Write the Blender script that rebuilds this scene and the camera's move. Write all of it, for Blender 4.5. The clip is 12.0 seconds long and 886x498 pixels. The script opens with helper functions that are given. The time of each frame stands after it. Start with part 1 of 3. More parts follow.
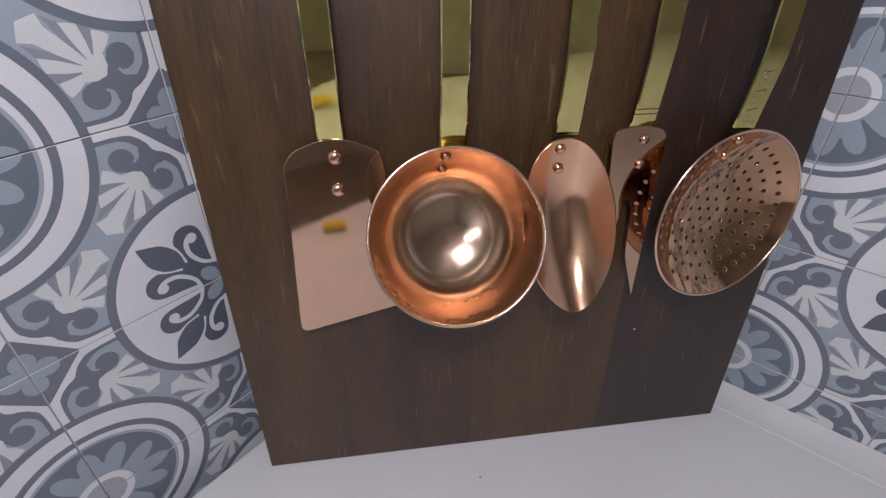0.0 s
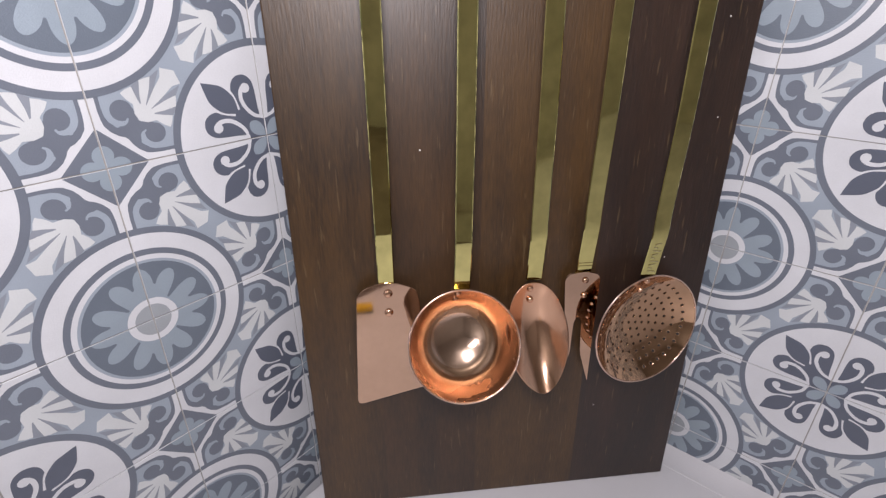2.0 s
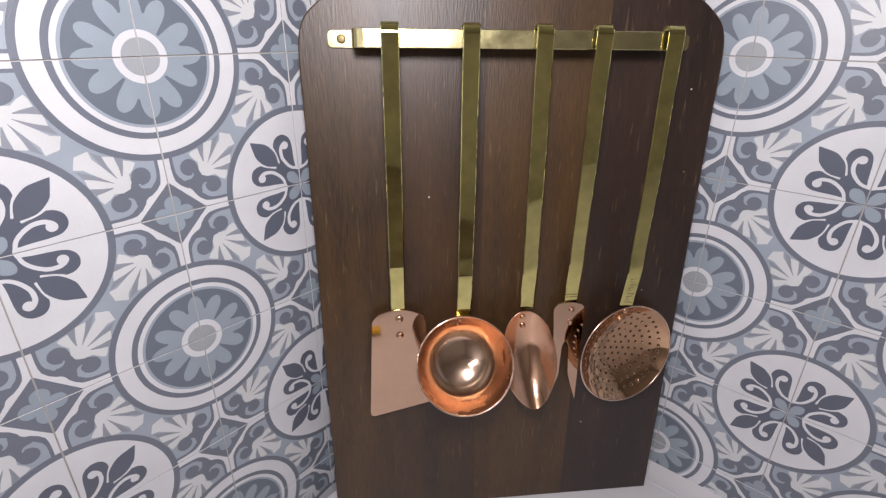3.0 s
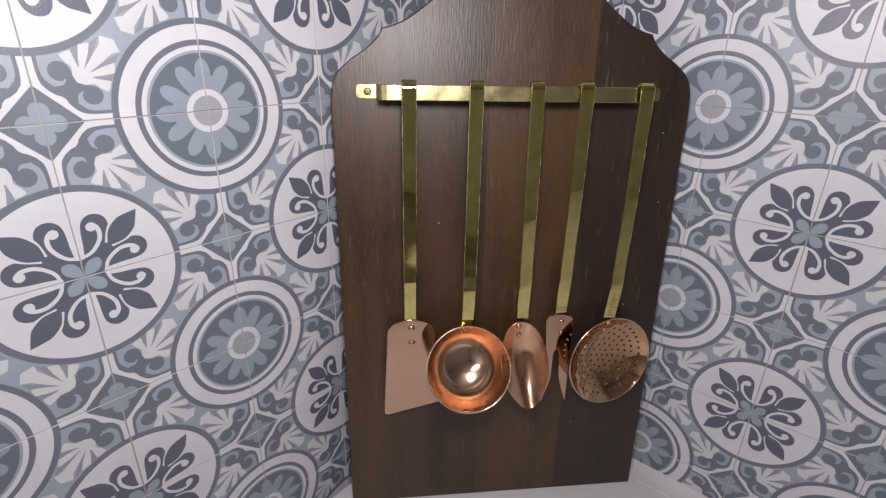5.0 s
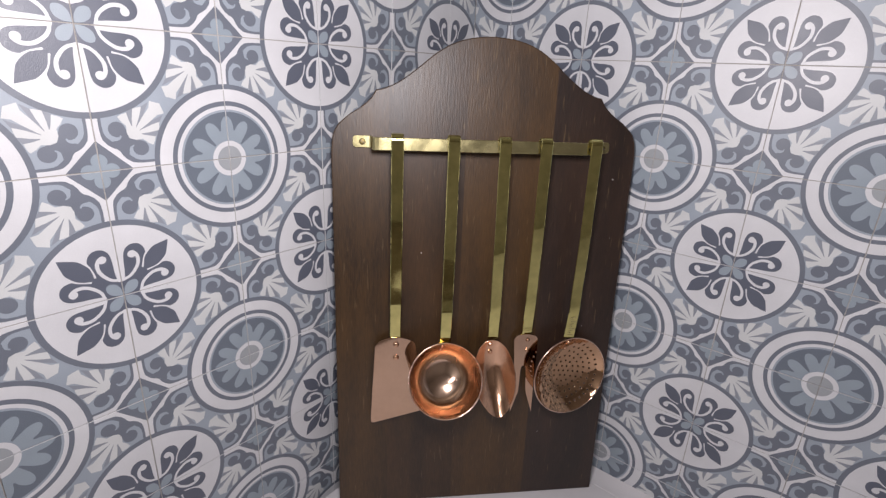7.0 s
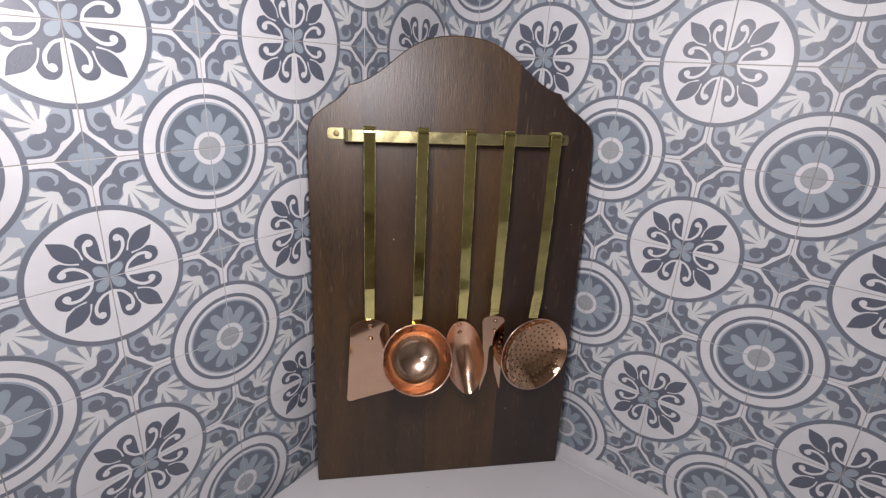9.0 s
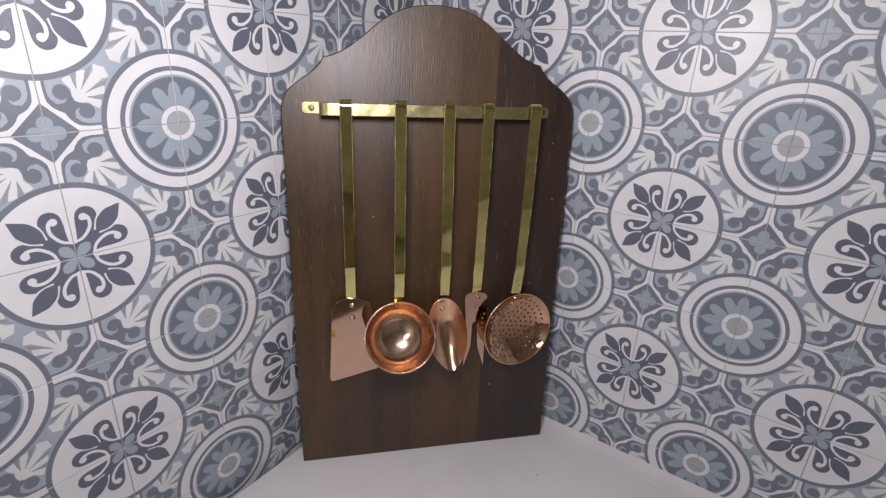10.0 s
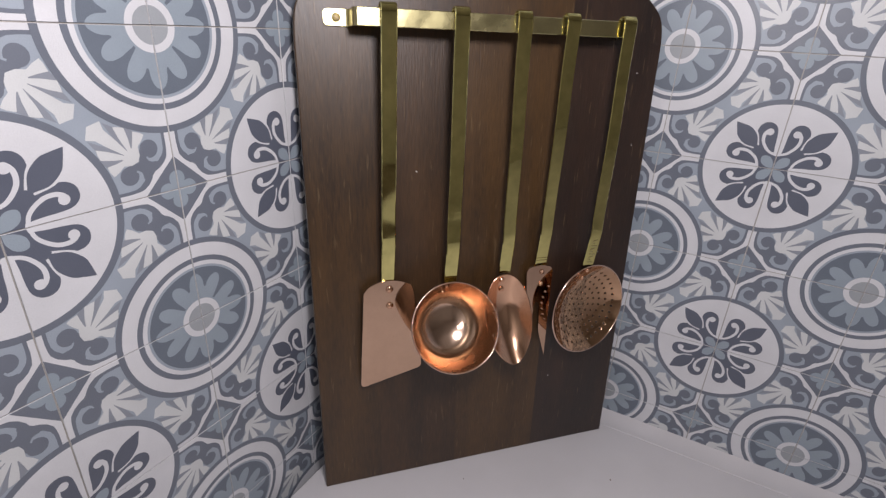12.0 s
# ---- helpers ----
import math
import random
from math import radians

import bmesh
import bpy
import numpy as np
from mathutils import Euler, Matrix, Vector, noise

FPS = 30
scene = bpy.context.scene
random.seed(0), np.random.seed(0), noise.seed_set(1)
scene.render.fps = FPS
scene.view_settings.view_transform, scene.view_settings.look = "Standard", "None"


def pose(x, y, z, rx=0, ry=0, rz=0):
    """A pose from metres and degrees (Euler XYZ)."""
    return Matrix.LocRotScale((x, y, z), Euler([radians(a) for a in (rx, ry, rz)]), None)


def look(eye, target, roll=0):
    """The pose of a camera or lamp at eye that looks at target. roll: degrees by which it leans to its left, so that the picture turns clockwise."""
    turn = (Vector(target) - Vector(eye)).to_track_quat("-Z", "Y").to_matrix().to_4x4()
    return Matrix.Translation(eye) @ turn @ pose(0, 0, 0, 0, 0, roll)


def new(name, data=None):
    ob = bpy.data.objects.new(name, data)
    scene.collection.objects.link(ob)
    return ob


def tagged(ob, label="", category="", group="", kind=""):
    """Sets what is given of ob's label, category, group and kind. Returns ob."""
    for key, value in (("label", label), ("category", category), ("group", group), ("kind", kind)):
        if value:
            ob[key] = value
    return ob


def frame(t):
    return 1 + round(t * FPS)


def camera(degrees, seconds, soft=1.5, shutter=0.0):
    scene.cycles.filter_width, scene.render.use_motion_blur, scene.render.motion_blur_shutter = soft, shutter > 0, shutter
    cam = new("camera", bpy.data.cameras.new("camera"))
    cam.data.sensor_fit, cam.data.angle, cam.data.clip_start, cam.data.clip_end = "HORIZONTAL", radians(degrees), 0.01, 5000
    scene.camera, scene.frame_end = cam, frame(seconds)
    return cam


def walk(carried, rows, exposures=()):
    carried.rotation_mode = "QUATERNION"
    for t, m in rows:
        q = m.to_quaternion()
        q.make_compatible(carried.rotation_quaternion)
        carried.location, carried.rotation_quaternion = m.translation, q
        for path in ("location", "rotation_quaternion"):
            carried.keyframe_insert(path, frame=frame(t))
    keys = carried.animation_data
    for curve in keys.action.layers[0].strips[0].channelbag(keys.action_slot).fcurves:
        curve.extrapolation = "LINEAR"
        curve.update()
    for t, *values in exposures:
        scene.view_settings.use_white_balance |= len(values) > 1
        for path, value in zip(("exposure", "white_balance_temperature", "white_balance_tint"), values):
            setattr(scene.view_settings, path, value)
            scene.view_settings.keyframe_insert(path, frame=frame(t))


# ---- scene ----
cam = camera(83.2, 12.0, soft=1.35)
PATH = [
    (0, (0.253, -0.359, 0.318), (-0.776, 0.945, -0.795), 0.5),
    (0.5, (0.267, -0.375, 0.349), (-0.785, 0.942, -0.727), -0.2),
    (1, (0.278, -0.397, 0.378), (-0.818, 0.956, -0.605), -0.5),
    (1.5, (0.296, -0.416, 0.401), (-0.818, 0.958, -0.532), -0.3),
    (2, (0.313, -0.439, 0.422), (-0.826, 0.935, -0.48), 0.3),
    (2.5, (0.33, -0.462, 0.442), (-0.83, 0.922, -0.418), 1.2),
    (3, (0.345, -0.478, 0.455), (-0.835, 0.915, -0.36), 0.8),
    (3.2, (0.347, -0.483, 0.463), (-0.833, 0.918, -0.341), 0.7),
    (4.8, (0.37, -0.523, 0.485), (-0.813, 0.895, -0.284), 0.9),
    (5, (0.376, -0.528, 0.486), (-0.814, 0.885, -0.279), 1.3),
    (5.5, (0.39, -0.541, 0.495), (-0.822, 0.86, -0.257), 1.3),
    (6, (0.401, -0.554, 0.504), (-0.824, 0.849, -0.225), 1.3),
    (6.5, (0.415, -0.563, 0.511), (-0.797, 0.868, -0.183), 1.4),
    (7, (0.424, -0.577, 0.517), (-0.75, 0.896, -0.155), 2.7),
    (8.8, (0.456, -0.598, 0.517), (-0.668, 0.917, -0.148), 3.4),
    (9, (0.457, -0.597, 0.517), (-0.659, 0.918, -0.162), 3.1),
    (9.5, (0.461, -0.596, 0.515), (-0.629, 0.927, -0.188), 2.5),
    (10, (0.458, -0.593, 0.506), (-0.589, 0.945, -0.228), 2.7),
    (10.5, (0.439, -0.596, 0.493), (-0.548, 0.977, -0.251), 3.5),
    (11, (0.41, -0.587, 0.478), (-0.525, 1.0, -0.3), 3.0),
    (11.5, (0.366, -0.578, 0.464), (-0.535, 1.032, -0.309), 3.6),
    (12, (0.308, -0.548, 0.443), (-0.56, 1.06, -0.371), 2.8),
]
walk(cam, [(t, look(eye, target, roll)) for t, eye, target, roll in PATH], [(t, e, k, 17) for t, e, k in ((0.0, 0.18, 6150), (1.5, 0.26, 6250), (2.5, 0.42, 6400), (3.2, 0.2, 6450), (5.0, -0.04, 6500), (6.5, -0.02, 6500), (9.0, 0.04, 6500), (10.5, 0.0, 6500), (12.0, -0.04, 6450))])

# ---- world and lamps ----
world = bpy.data.worlds.new("world")
scene.world = world
world.use_nodes = True
world.node_tree.nodes["Background"].inputs[0].default_value = (0.55, 0.56, 0.62, 1)
world.node_tree.nodes["Background"].inputs[1].default_value = 0.1


def lamp(name, kind, m, watts, colour, size, size_y=None):
    data = bpy.data.lights.new(name, kind)
    data.energy, data.color = watts, colour
    if kind == "AREA":
        data.shape, data.size, data.size_y = "RECTANGLE", size, size_y or size
    else:
        data.shadow_soft_size = size
    ob = new(name, data)
    ob.matrix_world = m
    return ob


# unseen key light, kept still; stands in for a light near the camera
lamp("key_light", "POINT", pose(0.33, -0.465, 0.565), 6.0, (1.0, 0.98, 0.975), 0.04)
# added fill with no known source: brightens the room that the metal reflects
lamp("room_fill", "AREA", look((1.2, -2.5, 1.5), (1.2, -2.5, 0.0)), 13.0, (0.95, 0.96, 1.0), 0.25, 1.2)


# ---- materials ----
def material(name, colour, rough=0.5, metal=0.0, spots=0.0, spot_scale=40.0, grain=0.0, grain_scale=400.0, wear=0.0, coat=0.0, spec=0.5):
    """A plain surface: a colour that varies at two scales, a roughness with wear, and a fine relief."""
    mat = bpy.data.materials.new(name)
    mat.use_nodes = True
    nt = mat.node_tree
    b = nt.nodes["Principled BSDF"]
    b.inputs["Metallic"].default_value = metal
    b.inputs["Coat Weight"].default_value = coat
    b.inputs["Specular IOR Level"].default_value = spec
    co = nt.nodes.new("ShaderNodeTexCoord")
    n1 = nt.nodes.new("ShaderNodeTexNoise")
    n1.inputs["Scale"].default_value, n1.inputs["Detail"].default_value = spot_scale, 6
    n2 = nt.nodes.new("ShaderNodeTexNoise")
    n2.inputs["Scale"].default_value, n2.inputs["Detail"].default_value = grain_scale, 4
    for n in (n1, n2):
        nt.links.new(co.outputs["Object"], n.inputs["Vector"])
    add = nt.nodes.new("ShaderNodeMath")
    add.operation = "MULTIPLY_ADD"
    nt.links.new(n2.outputs[0], add.inputs[0])
    add.inputs[1].default_value = 0.5
    nt.links.new(n1.outputs[0], add.inputs[2])
    mr = nt.nodes.new("ShaderNodeMapRange")
    nt.links.new(add.outputs[0], mr.inputs[0])
    mr.inputs[1].default_value, mr.inputs[2].default_value = 0.5, 1.0
    mr.inputs[3].default_value, mr.inputs[4].default_value = 1 - spots, 1 + spots
    mul = nt.nodes.new("ShaderNodeVectorMath")
    mul.operation = "SCALE"
    mul.inputs[0].default_value = colour
    nt.links.new(mr.outputs[0], mul.inputs["Scale"])
    nt.links.new(mul.outputs[0], b.inputs["Base Color"])
    rr = nt.nodes.new("ShaderNodeMapRange")
    nt.links.new(n1.outputs[0], rr.inputs[0])
    rr.inputs[1].default_value, rr.inputs[2].default_value = 0.35, 0.7
    rr.inputs[3].default_value, rr.inputs[4].default_value = max(0.02, rough - wear), rough + wear
    nt.links.new(rr.outputs[0], b.inputs["Roughness"])
    if grain:
        bump = nt.nodes.new("ShaderNodeBump")
        bump.inputs["Strength"].default_value, bump.inputs["Distance"].default_value = grain, 0.0005
        nt.links.new(n2.outputs[0], bump.inputs["Height"])
        nt.links.new(bump.outputs[0], b.inputs["Normal"])
    return mat


def wood_material(name, dark, light):
    """Dark-stained oak: long pores along z, broad bands, each stave a little different."""
    mat = bpy.data.materials.new(name)
    mat.use_nodes = True
    nt = mat.node_tree
    b = nt.nodes["Principled BSDF"]
    b.inputs["Specular IOR Level"].default_value = 0.2
    b.inputs["Coat Weight"].default_value, b.inputs["Coat Roughness"].default_value = 0.68, 0.45
    b.inputs["Coat IOR"].default_value = 1.65
    co = nt.nodes.new("ShaderNodeTexCoord")
    info = nt.nodes.new("ShaderNodeObjectInfo")
    shift = nt.nodes.new("ShaderNodeVectorMath")
    shift.operation = "MULTIPLY_ADD"
    nt.links.new(info.outputs["Random"], shift.inputs[0])
    shift.inputs[1].default_value = (3.1, 1.7, 5.3)
    nt.links.new(co.outputs["Object"], shift.inputs[2])

    def noise_at(scale, detail, stretch):
        mp = nt.nodes.new("ShaderNodeMapping")
        mp.inputs["Scale"].default_value = stretch
        nt.links.new(shift.outputs[0], mp.inputs["Vector"])
        n = nt.nodes.new("ShaderNodeTexNoise")
        n.inputs["Scale"].default_value, n.inputs["Detail"].default_value = scale, detail
        nt.links.new(mp.outputs[0], n.inputs["Vector"])
        return n.outputs[0]

    pores = noise_at(800, 5, (1, 1, 0.11))
    pits = noise_at(420, 2, (1, 1, 0.10))
    bands = noise_at(70, 3, (1, 1, 0.06))
    blotch = noise_at(24, 5, (1, 1, 0.35))
    ramp = nt.nodes.new("ShaderNodeValToRGB")
    ramp.color_ramp.elements[0].position, ramp.color_ramp.elements[0].color = 0.37, (*dark, 1)
    ramp.color_ramp.elements[1].position, ramp.color_ramp.elements[1].color = 0.68, (*light, 1)
    m1 = nt.nodes.new("ShaderNodeMix")
    m1.inputs[0].default_value = 0.42
    nt.links.new(pores, m1.inputs[2])
    nt.links.new(bands, m1.inputs[3])
    m2 = nt.nodes.new("ShaderNodeMix")
    m2.inputs[0].default_value = 0.42
    nt.links.new(m1.outputs[0], m2.inputs[2])
    nt.links.new(blotch, m2.inputs[3])
    nt.links.new(m2.outputs[0], ramp.inputs[0])
    tone = nt.nodes.new("ShaderNodeMapRange")
    tone.inputs[3].default_value, tone.inputs[4].default_value = 0.86, 1.14
    nt.links.new(info.outputs["Random"], tone.inputs[0])
    sc = nt.nodes.new("ShaderNodeVectorMath")
    sc.operation = "SCALE"
    nt.links.new(ramp.outputs[0], sc.inputs[0])
    nt.links.new(tone.outputs[0], sc.inputs["Scale"])
    # pale filler left in some of the open pores
    pick = nt.nodes.new("ShaderNodeMapRange")
    pick.inputs[1].default_value, pick.inputs[2].default_value = 0.66, 0.74
    pick.inputs[4].default_value = 0.45
    nt.links.new(pits, pick.inputs[0])
    fill = nt.nodes.new("ShaderNodeMix")
    fill.data_type = "RGBA"
    nt.links.new(pick.outputs[0], fill.inputs[0])
    nt.links.new(sc.outputs[0], fill.inputs[6])
    fill.inputs[7].default_value = (0.17, 0.11, 0.05, 1)
    nt.links.new(fill.outputs[2], b.inputs["Base Color"])
    rr = nt.nodes.new("ShaderNodeMapRange")
    rr.inputs[3].default_value, rr.inputs[4].default_value = 0.33, 0.48
    nt.links.new(bands, rr.inputs[0])
    nt.links.new(rr.outputs[0], b.inputs["Roughness"])
    bump = nt.nodes.new("ShaderNodeBump")
    bump.inputs["Strength"].default_value, bump.inputs["Distance"].default_value = 0.38, 0.0004
    nt.links.new(bump.outputs[0], b.inputs["Coat Normal"])
    nt.links.new(pores, bump.inputs["Height"])
    nt.links.new(bump.outputs[0], b.inputs["Normal"])
    return mat


def glaze(name, colour):
    return material(name, colour, rough=0.38, spots=0.06, spot_scale=30, grain=0.35, grain_scale=1300, wear=0.06)


M_WHITE = glaze("tile_white", (0.69, 0.69, 0.71))
M_DARK = glaze("tile_slate", (0.160, 0.178, 0.216))
M_LIGHT = glaze("tile_pale_blue", (0.340, 0.385, 0.442))
M_ORNA = glaze("tile_charcoal_blue", (0.112, 0.124, 0.162))
M_DISC = glaze("tile_blue_grey", (0.146, 0.172, 0.210))
M_PETAL = glaze("tile_petal_blue", (0.300, 0.352, 0.402))
M_GREY = glaze("tile_fan_grey", (0.27, 0.29, 0.33))
M_CENTRE = glaze("tile_centre_grey", (0.36, 0.38, 0.4))
M_FAN = glaze("tile_off_white", (0.64, 0.65, 0.65))
M_GROUT = material("grout", (0.40, 0.375, 0.35), rough=0.85, spots=0.15, spot_scale=60, grain=0.4, grain_scale=900)
M_WOOD = wood_material("dark_oak", (0.025, 0.0112, 0.0030), (0.090, 0.0430, 0.0105))
M_WOOD_MID = wood_material("dark_oak_plain", (0.022, 0.0100, 0.0034), (0.080, 0.0370, 0.0115))
M_WOOD_DEEP = wood_material("dark_oak_heart", (0.016, 0.0076, 0.0046), (0.050, 0.0230, 0.0120))
M_COPPER = material("copper", (0.82, 0.50, 0.33), rough=0.16, metal=1, spots=0.05, spot_scale=25, grain=0.03, grain_scale=120, wear=0.05)
M_COPPER_FLAT = material("polished_copper", (0.66, 0.44, 0.31), rough=0.05, metal=1, spots=0.05, spot_scale=30, grain=0.008, grain_scale=200, wear=0.02)
M_BRASS = material("brass", (0.70, 0.63, 0.25), rough=0.06, metal=1, spots=0.15, spot_scale=70, grain=0.03, grain_scale=110, wear=0.03)
M_RAIL = material("rail_brass", (0.64, 0.57, 0.30), rough=0.27, metal=1, spots=0.09, spot_scale=60, grain=0.05, grain_scale=350, wear=0.06)
M_BOWL = material("brushed_copper", (0.51, 0.33, 0.213), rough=0.25, metal=1, spots=0.06, spot_scale=35, grain=0.05, grain_scale=600, wear=0.05)
# bottom of the ladle's bowl: reflected sheen is put into its paler colour
M_BOTTOM = material("bowl_sheen_copper", (0.80, 0.57, 0.43), rough=0.16, metal=1, spots=0.06, spot_scale=60, grain=0.02, grain_scale=120, wear=0.05)
M_SKIM = material("hammered_copper", (0.60, 0.375, 0.23), rough=0.08, metal=1, spots=0.1, spot_scale=60, grain=0.18, grain_scale=75, wear=0.05)
M_RIM = material("copper_edge", (0.80, 0.58, 0.46), rough=0.2, metal=1, spots=0.04, wear=0.03)
M_COUNTER = material("white_laminate", (0.70, 0.68, 0.69), rough=0.38, spots=0.03, spot_scale=18, grain=0.05, grain_scale=700, wear=0.06)
M_PLASTER = material("room_plaster", (0.66, 0.63, 0.58), rough=0.8, spots=0.06, spot_scale=4, grain=0.2, grain_scale=120)
M_FLOOR = material("floor_dark", (0.25, 0.20, 0.17), rough=0.6, spots=0.2, spot_scale=6)
M_STEEL = material("screw_brass", (0.26, 0.20, 0.085), rough=0.5, metal=1, spots=0.1)
M_UNIT = material("cabinet_front", (0.5, 0.49, 0.47), rough=0.5, spots=0.03)
M_SPONGE = material("sponge_yellow", (0.75, 0.5, 0.03), rough=0.9, spots=0.2, spot_scale=300, grain=0.8, grain_scale=900)
M_SCOUR = material("scourer_green", (0.03, 0.06, 0.03), rough=0.95, spots=0.3, spot_scale=300, grain=0.8, grain_scale=900)


# ---- mesh helpers ----
def finish(bm, name, mats, smooth=False):
    me = bpy.data.meshes.new(name)
    bm.to_mesh(me)
    bm.free()
    for m in mats if isinstance(mats, (list, tuple)) else [mats]:
        me.materials.append(m)
    if smooth:
        me.polygons.foreach_set("use_smooth", [True] * len(me.polygons))
    return me


def part(name, bm, mats, parent=None, label="", smooth=False, m=None):
    ob = new(name, bm if isinstance(bm, bpy.types.Mesh) else finish(bm, name, mats, smooth))
    ob.parent = parent
    if m is not None:
        ob.matrix_basis = m
    if label:
        ob["label"] = label
    return ob


def box(x0, y0, z0, x1, y1, z1, bevel=0.0, segs=2):
    bm = bmesh.new()
    bmesh.ops.create_cube(bm, size=1, matrix=Matrix.LocRotScale(((x0 + x1) / 2, (y0 + y1) / 2, (z0 + z1) / 2), None, (x1 - x0, y1 - y0, z1 - z0)))
    if bevel:
        bmesh.ops.bevel(bm, geom=bm.edges, offset=bevel, segments=segs, affect="EDGES", profile=0.5)
    return bm


def spline(pts, n=8):
    """A smooth line through 2D points."""
    out = []
    for i in range(len(pts) - 1):
        p0, p1, p2, p3 = pts[max(i - 1, 0)], pts[i], pts[i + 1], pts[min(i + 2, len(pts) - 1)]
        for j in range(n):
            t = j / n
            out.append(tuple(0.5 * (2 * b + (c - a) * t + (2 * a - 5 * b + 4 * c - e) * t * t + (3 * b - a - 3 * c + e) * t ** 3) for a, b, c, e in zip(p0, p1, p2, p3)))
    return out + [tuple(pts[-1])]


def rounded(pts, radius, n=5):
    """A polygon with its corners rounded; radius: one value or one per corner."""
    out = []
    for i, p in enumerate(pts):
        r = radius[i] if isinstance(radius, (list, tuple)) else radius
        p = Vector(p)
        a, c = Vector(pts[i - 1]) - p, Vector(pts[(i + 1) % len(pts)]) - p
        r = min(r, a.length * 0.45, c.length * 0.45)
        if r <= 0:
            out.append(tuple(p))
            continue
        a, c = p + a.normalized() * r, p + c.normalized() * r
        out += [tuple(a.lerp(p, t).lerp(p.lerp(c, t), t)) for t in (j / n for j in range(n + 1))]
    return out


def plate(pts, y0, y1, bevel=0.0):
    """A plate with the outline pts in x and z, from y0 (front) to y1 (back)."""
    bm = bmesh.new()
    lo = [bm.verts.new((x, y0, z)) for x, z in pts]
    hi = [bm.verts.new((x, y1, z)) for x, z in pts]
    front, back = bm.faces.new(lo), bm.faces.new(hi[::-1])
    for i in range(len(pts)):
        j = (i + 1) % len(pts)
        bm.faces.new((lo[j], lo[i], hi[i], hi[j]))
    bmesh.ops.recalc_face_normals(bm, faces=bm.faces)
    if bevel:
        bmesh.ops.bevel(bm, geom=[e for f in (front, back) for e in f.edges], offset=bevel, segments=3, affect="EDGES", profile=0.5, clamp_overlap=True)
    return bm


def strap(path, x0, x1, thick):
    """A flat metal strap: path of (y, z), from x0 to x1 across, with its sides at path-wise offsets (dx)."""
    bm = bmesh.new()
    rows = []
    for i, p in enumerate(path):
        y, z, dx, w = p
        a, c = path[max(i - 1, 0)], path[min(i + 1, len(path) - 1)]
        t = Vector((c[0] - a[0], c[1] - a[1])).normalized()
        nrm = Vector((t.y, -t.x)) * thick / 2
        m, h = (x0 + x1) / 2 + dx, (x1 - x0) / 2 * w
        e = thick * 0.45
        rows.append([bm.verts.new(v) for v in (
            (m - h, y + nrm.x * 0.3, z + nrm.y * 0.3), (m - h + e, y + nrm.x, z + nrm.y), (m + h - e, y + nrm.x, z + nrm.y), (m + h, y + nrm.x * 0.3, z + nrm.y * 0.3),
            (m + h, y - nrm.x * 0.3, z - nrm.y * 0.3), (m + h - e, y - nrm.x, z - nrm.y), (m - h + e, y - nrm.x, z - nrm.y), (m - h, y - nrm.x * 0.3, z - nrm.y * 0.3))])
    for r, s in zip(rows, rows[1:]):
        for k in range(8):
            bm.faces.new((r[k], r[(k + 1) % 8], s[(k + 1) % 8], s[k]))
    for r, s in zip(rows, rows[1:]):
        for k in range(8):
            bm.edges.get((r[k], s[k])).smooth = False
    bm.faces.new(rows[0])
    bm.faces.new(rows[-1][::-1])
    bmesh.ops.recalc_face_normals(bm, faces=bm.faces)
    return bm


def lathe(profile, segs=96):
    """A turned shell round y: profile of (radius, y)."""
    bm = bmesh.new()
    rings = []
    for r, y in profile:
        if r < 1e-6:
            rings.append([bm.verts.new((0, y, 0))])
        else:
            rings.append([bm.verts.new((r * math.cos(2 * math.pi * k / segs), y, r * math.sin(2 * math.pi * k / segs))) for k in range(segs)])
    for a, c in zip(rings, rings[1:]):
        for k in range(segs):
            j = (k + 1) % segs
            if len(a) == 1:
                bm.faces.new((a[0], c[j], c[k]))
            elif len(c) == 1:
                bm.faces.new((a[k], a[j], c[0]))
            else:
                bm.faces.new((a[k], a[j], c[j], c[k]))
    bmesh.ops.recalc_face_normals(bm, faces=bm.faces)
    return bm


def dome(radius, height, segs=20):
    """A rivet's head that looks along -y, its foot at y = 0."""
    return lathe([(radius, 0.0004), (radius * 1.0, -height * 0.15), (radius * 0.9, -height * 0.5), (radius * 0.66, -height * 0.83), (radius * 0.33, -height * 0.97), (0, -height)], segs)


# ---- the room ----
tagged(part("floor", box(-0.15, -3.55, -1.0, 3.35, 0.15, -0.9), M_FLOOR), "dark kitchen floor", "floor", kind="structure")
tagged(part("ceiling", box(-0.15, -3.55, 1.6, 3.35, 0.15, 1.7), M_PLASTER), "plain plaster ceiling", "ceiling", kind="structure")
wall_west = tagged(part("wall_west", box(-0.15, -3.4, -0.9, -0.0008, 0.15, 1.6), M_GROUT), "wall covered with patterned blue, grey and white tiles", "wall", kind="structure")
wall_north = tagged(part("wall_north", box(-0.0008, 0.0008, -0.9, 3.2, 0.15, 1.6), M_GROUT), "wall covered with patterned blue, grey and white tiles", "wall", kind="structure")
tagged(part("wall_east", box(3.2, -3.4, -0.9, 3.35, 0.15, 1.6), M_PLASTER), "plain plastered wall", "wall", kind="structure")
tagged(part("wall_south", box(-0.15, -3.55, -0.9, 3.35, -3.4, 1.6), M_PLASTER), "plain plastered wall", "wall", kind="structure")

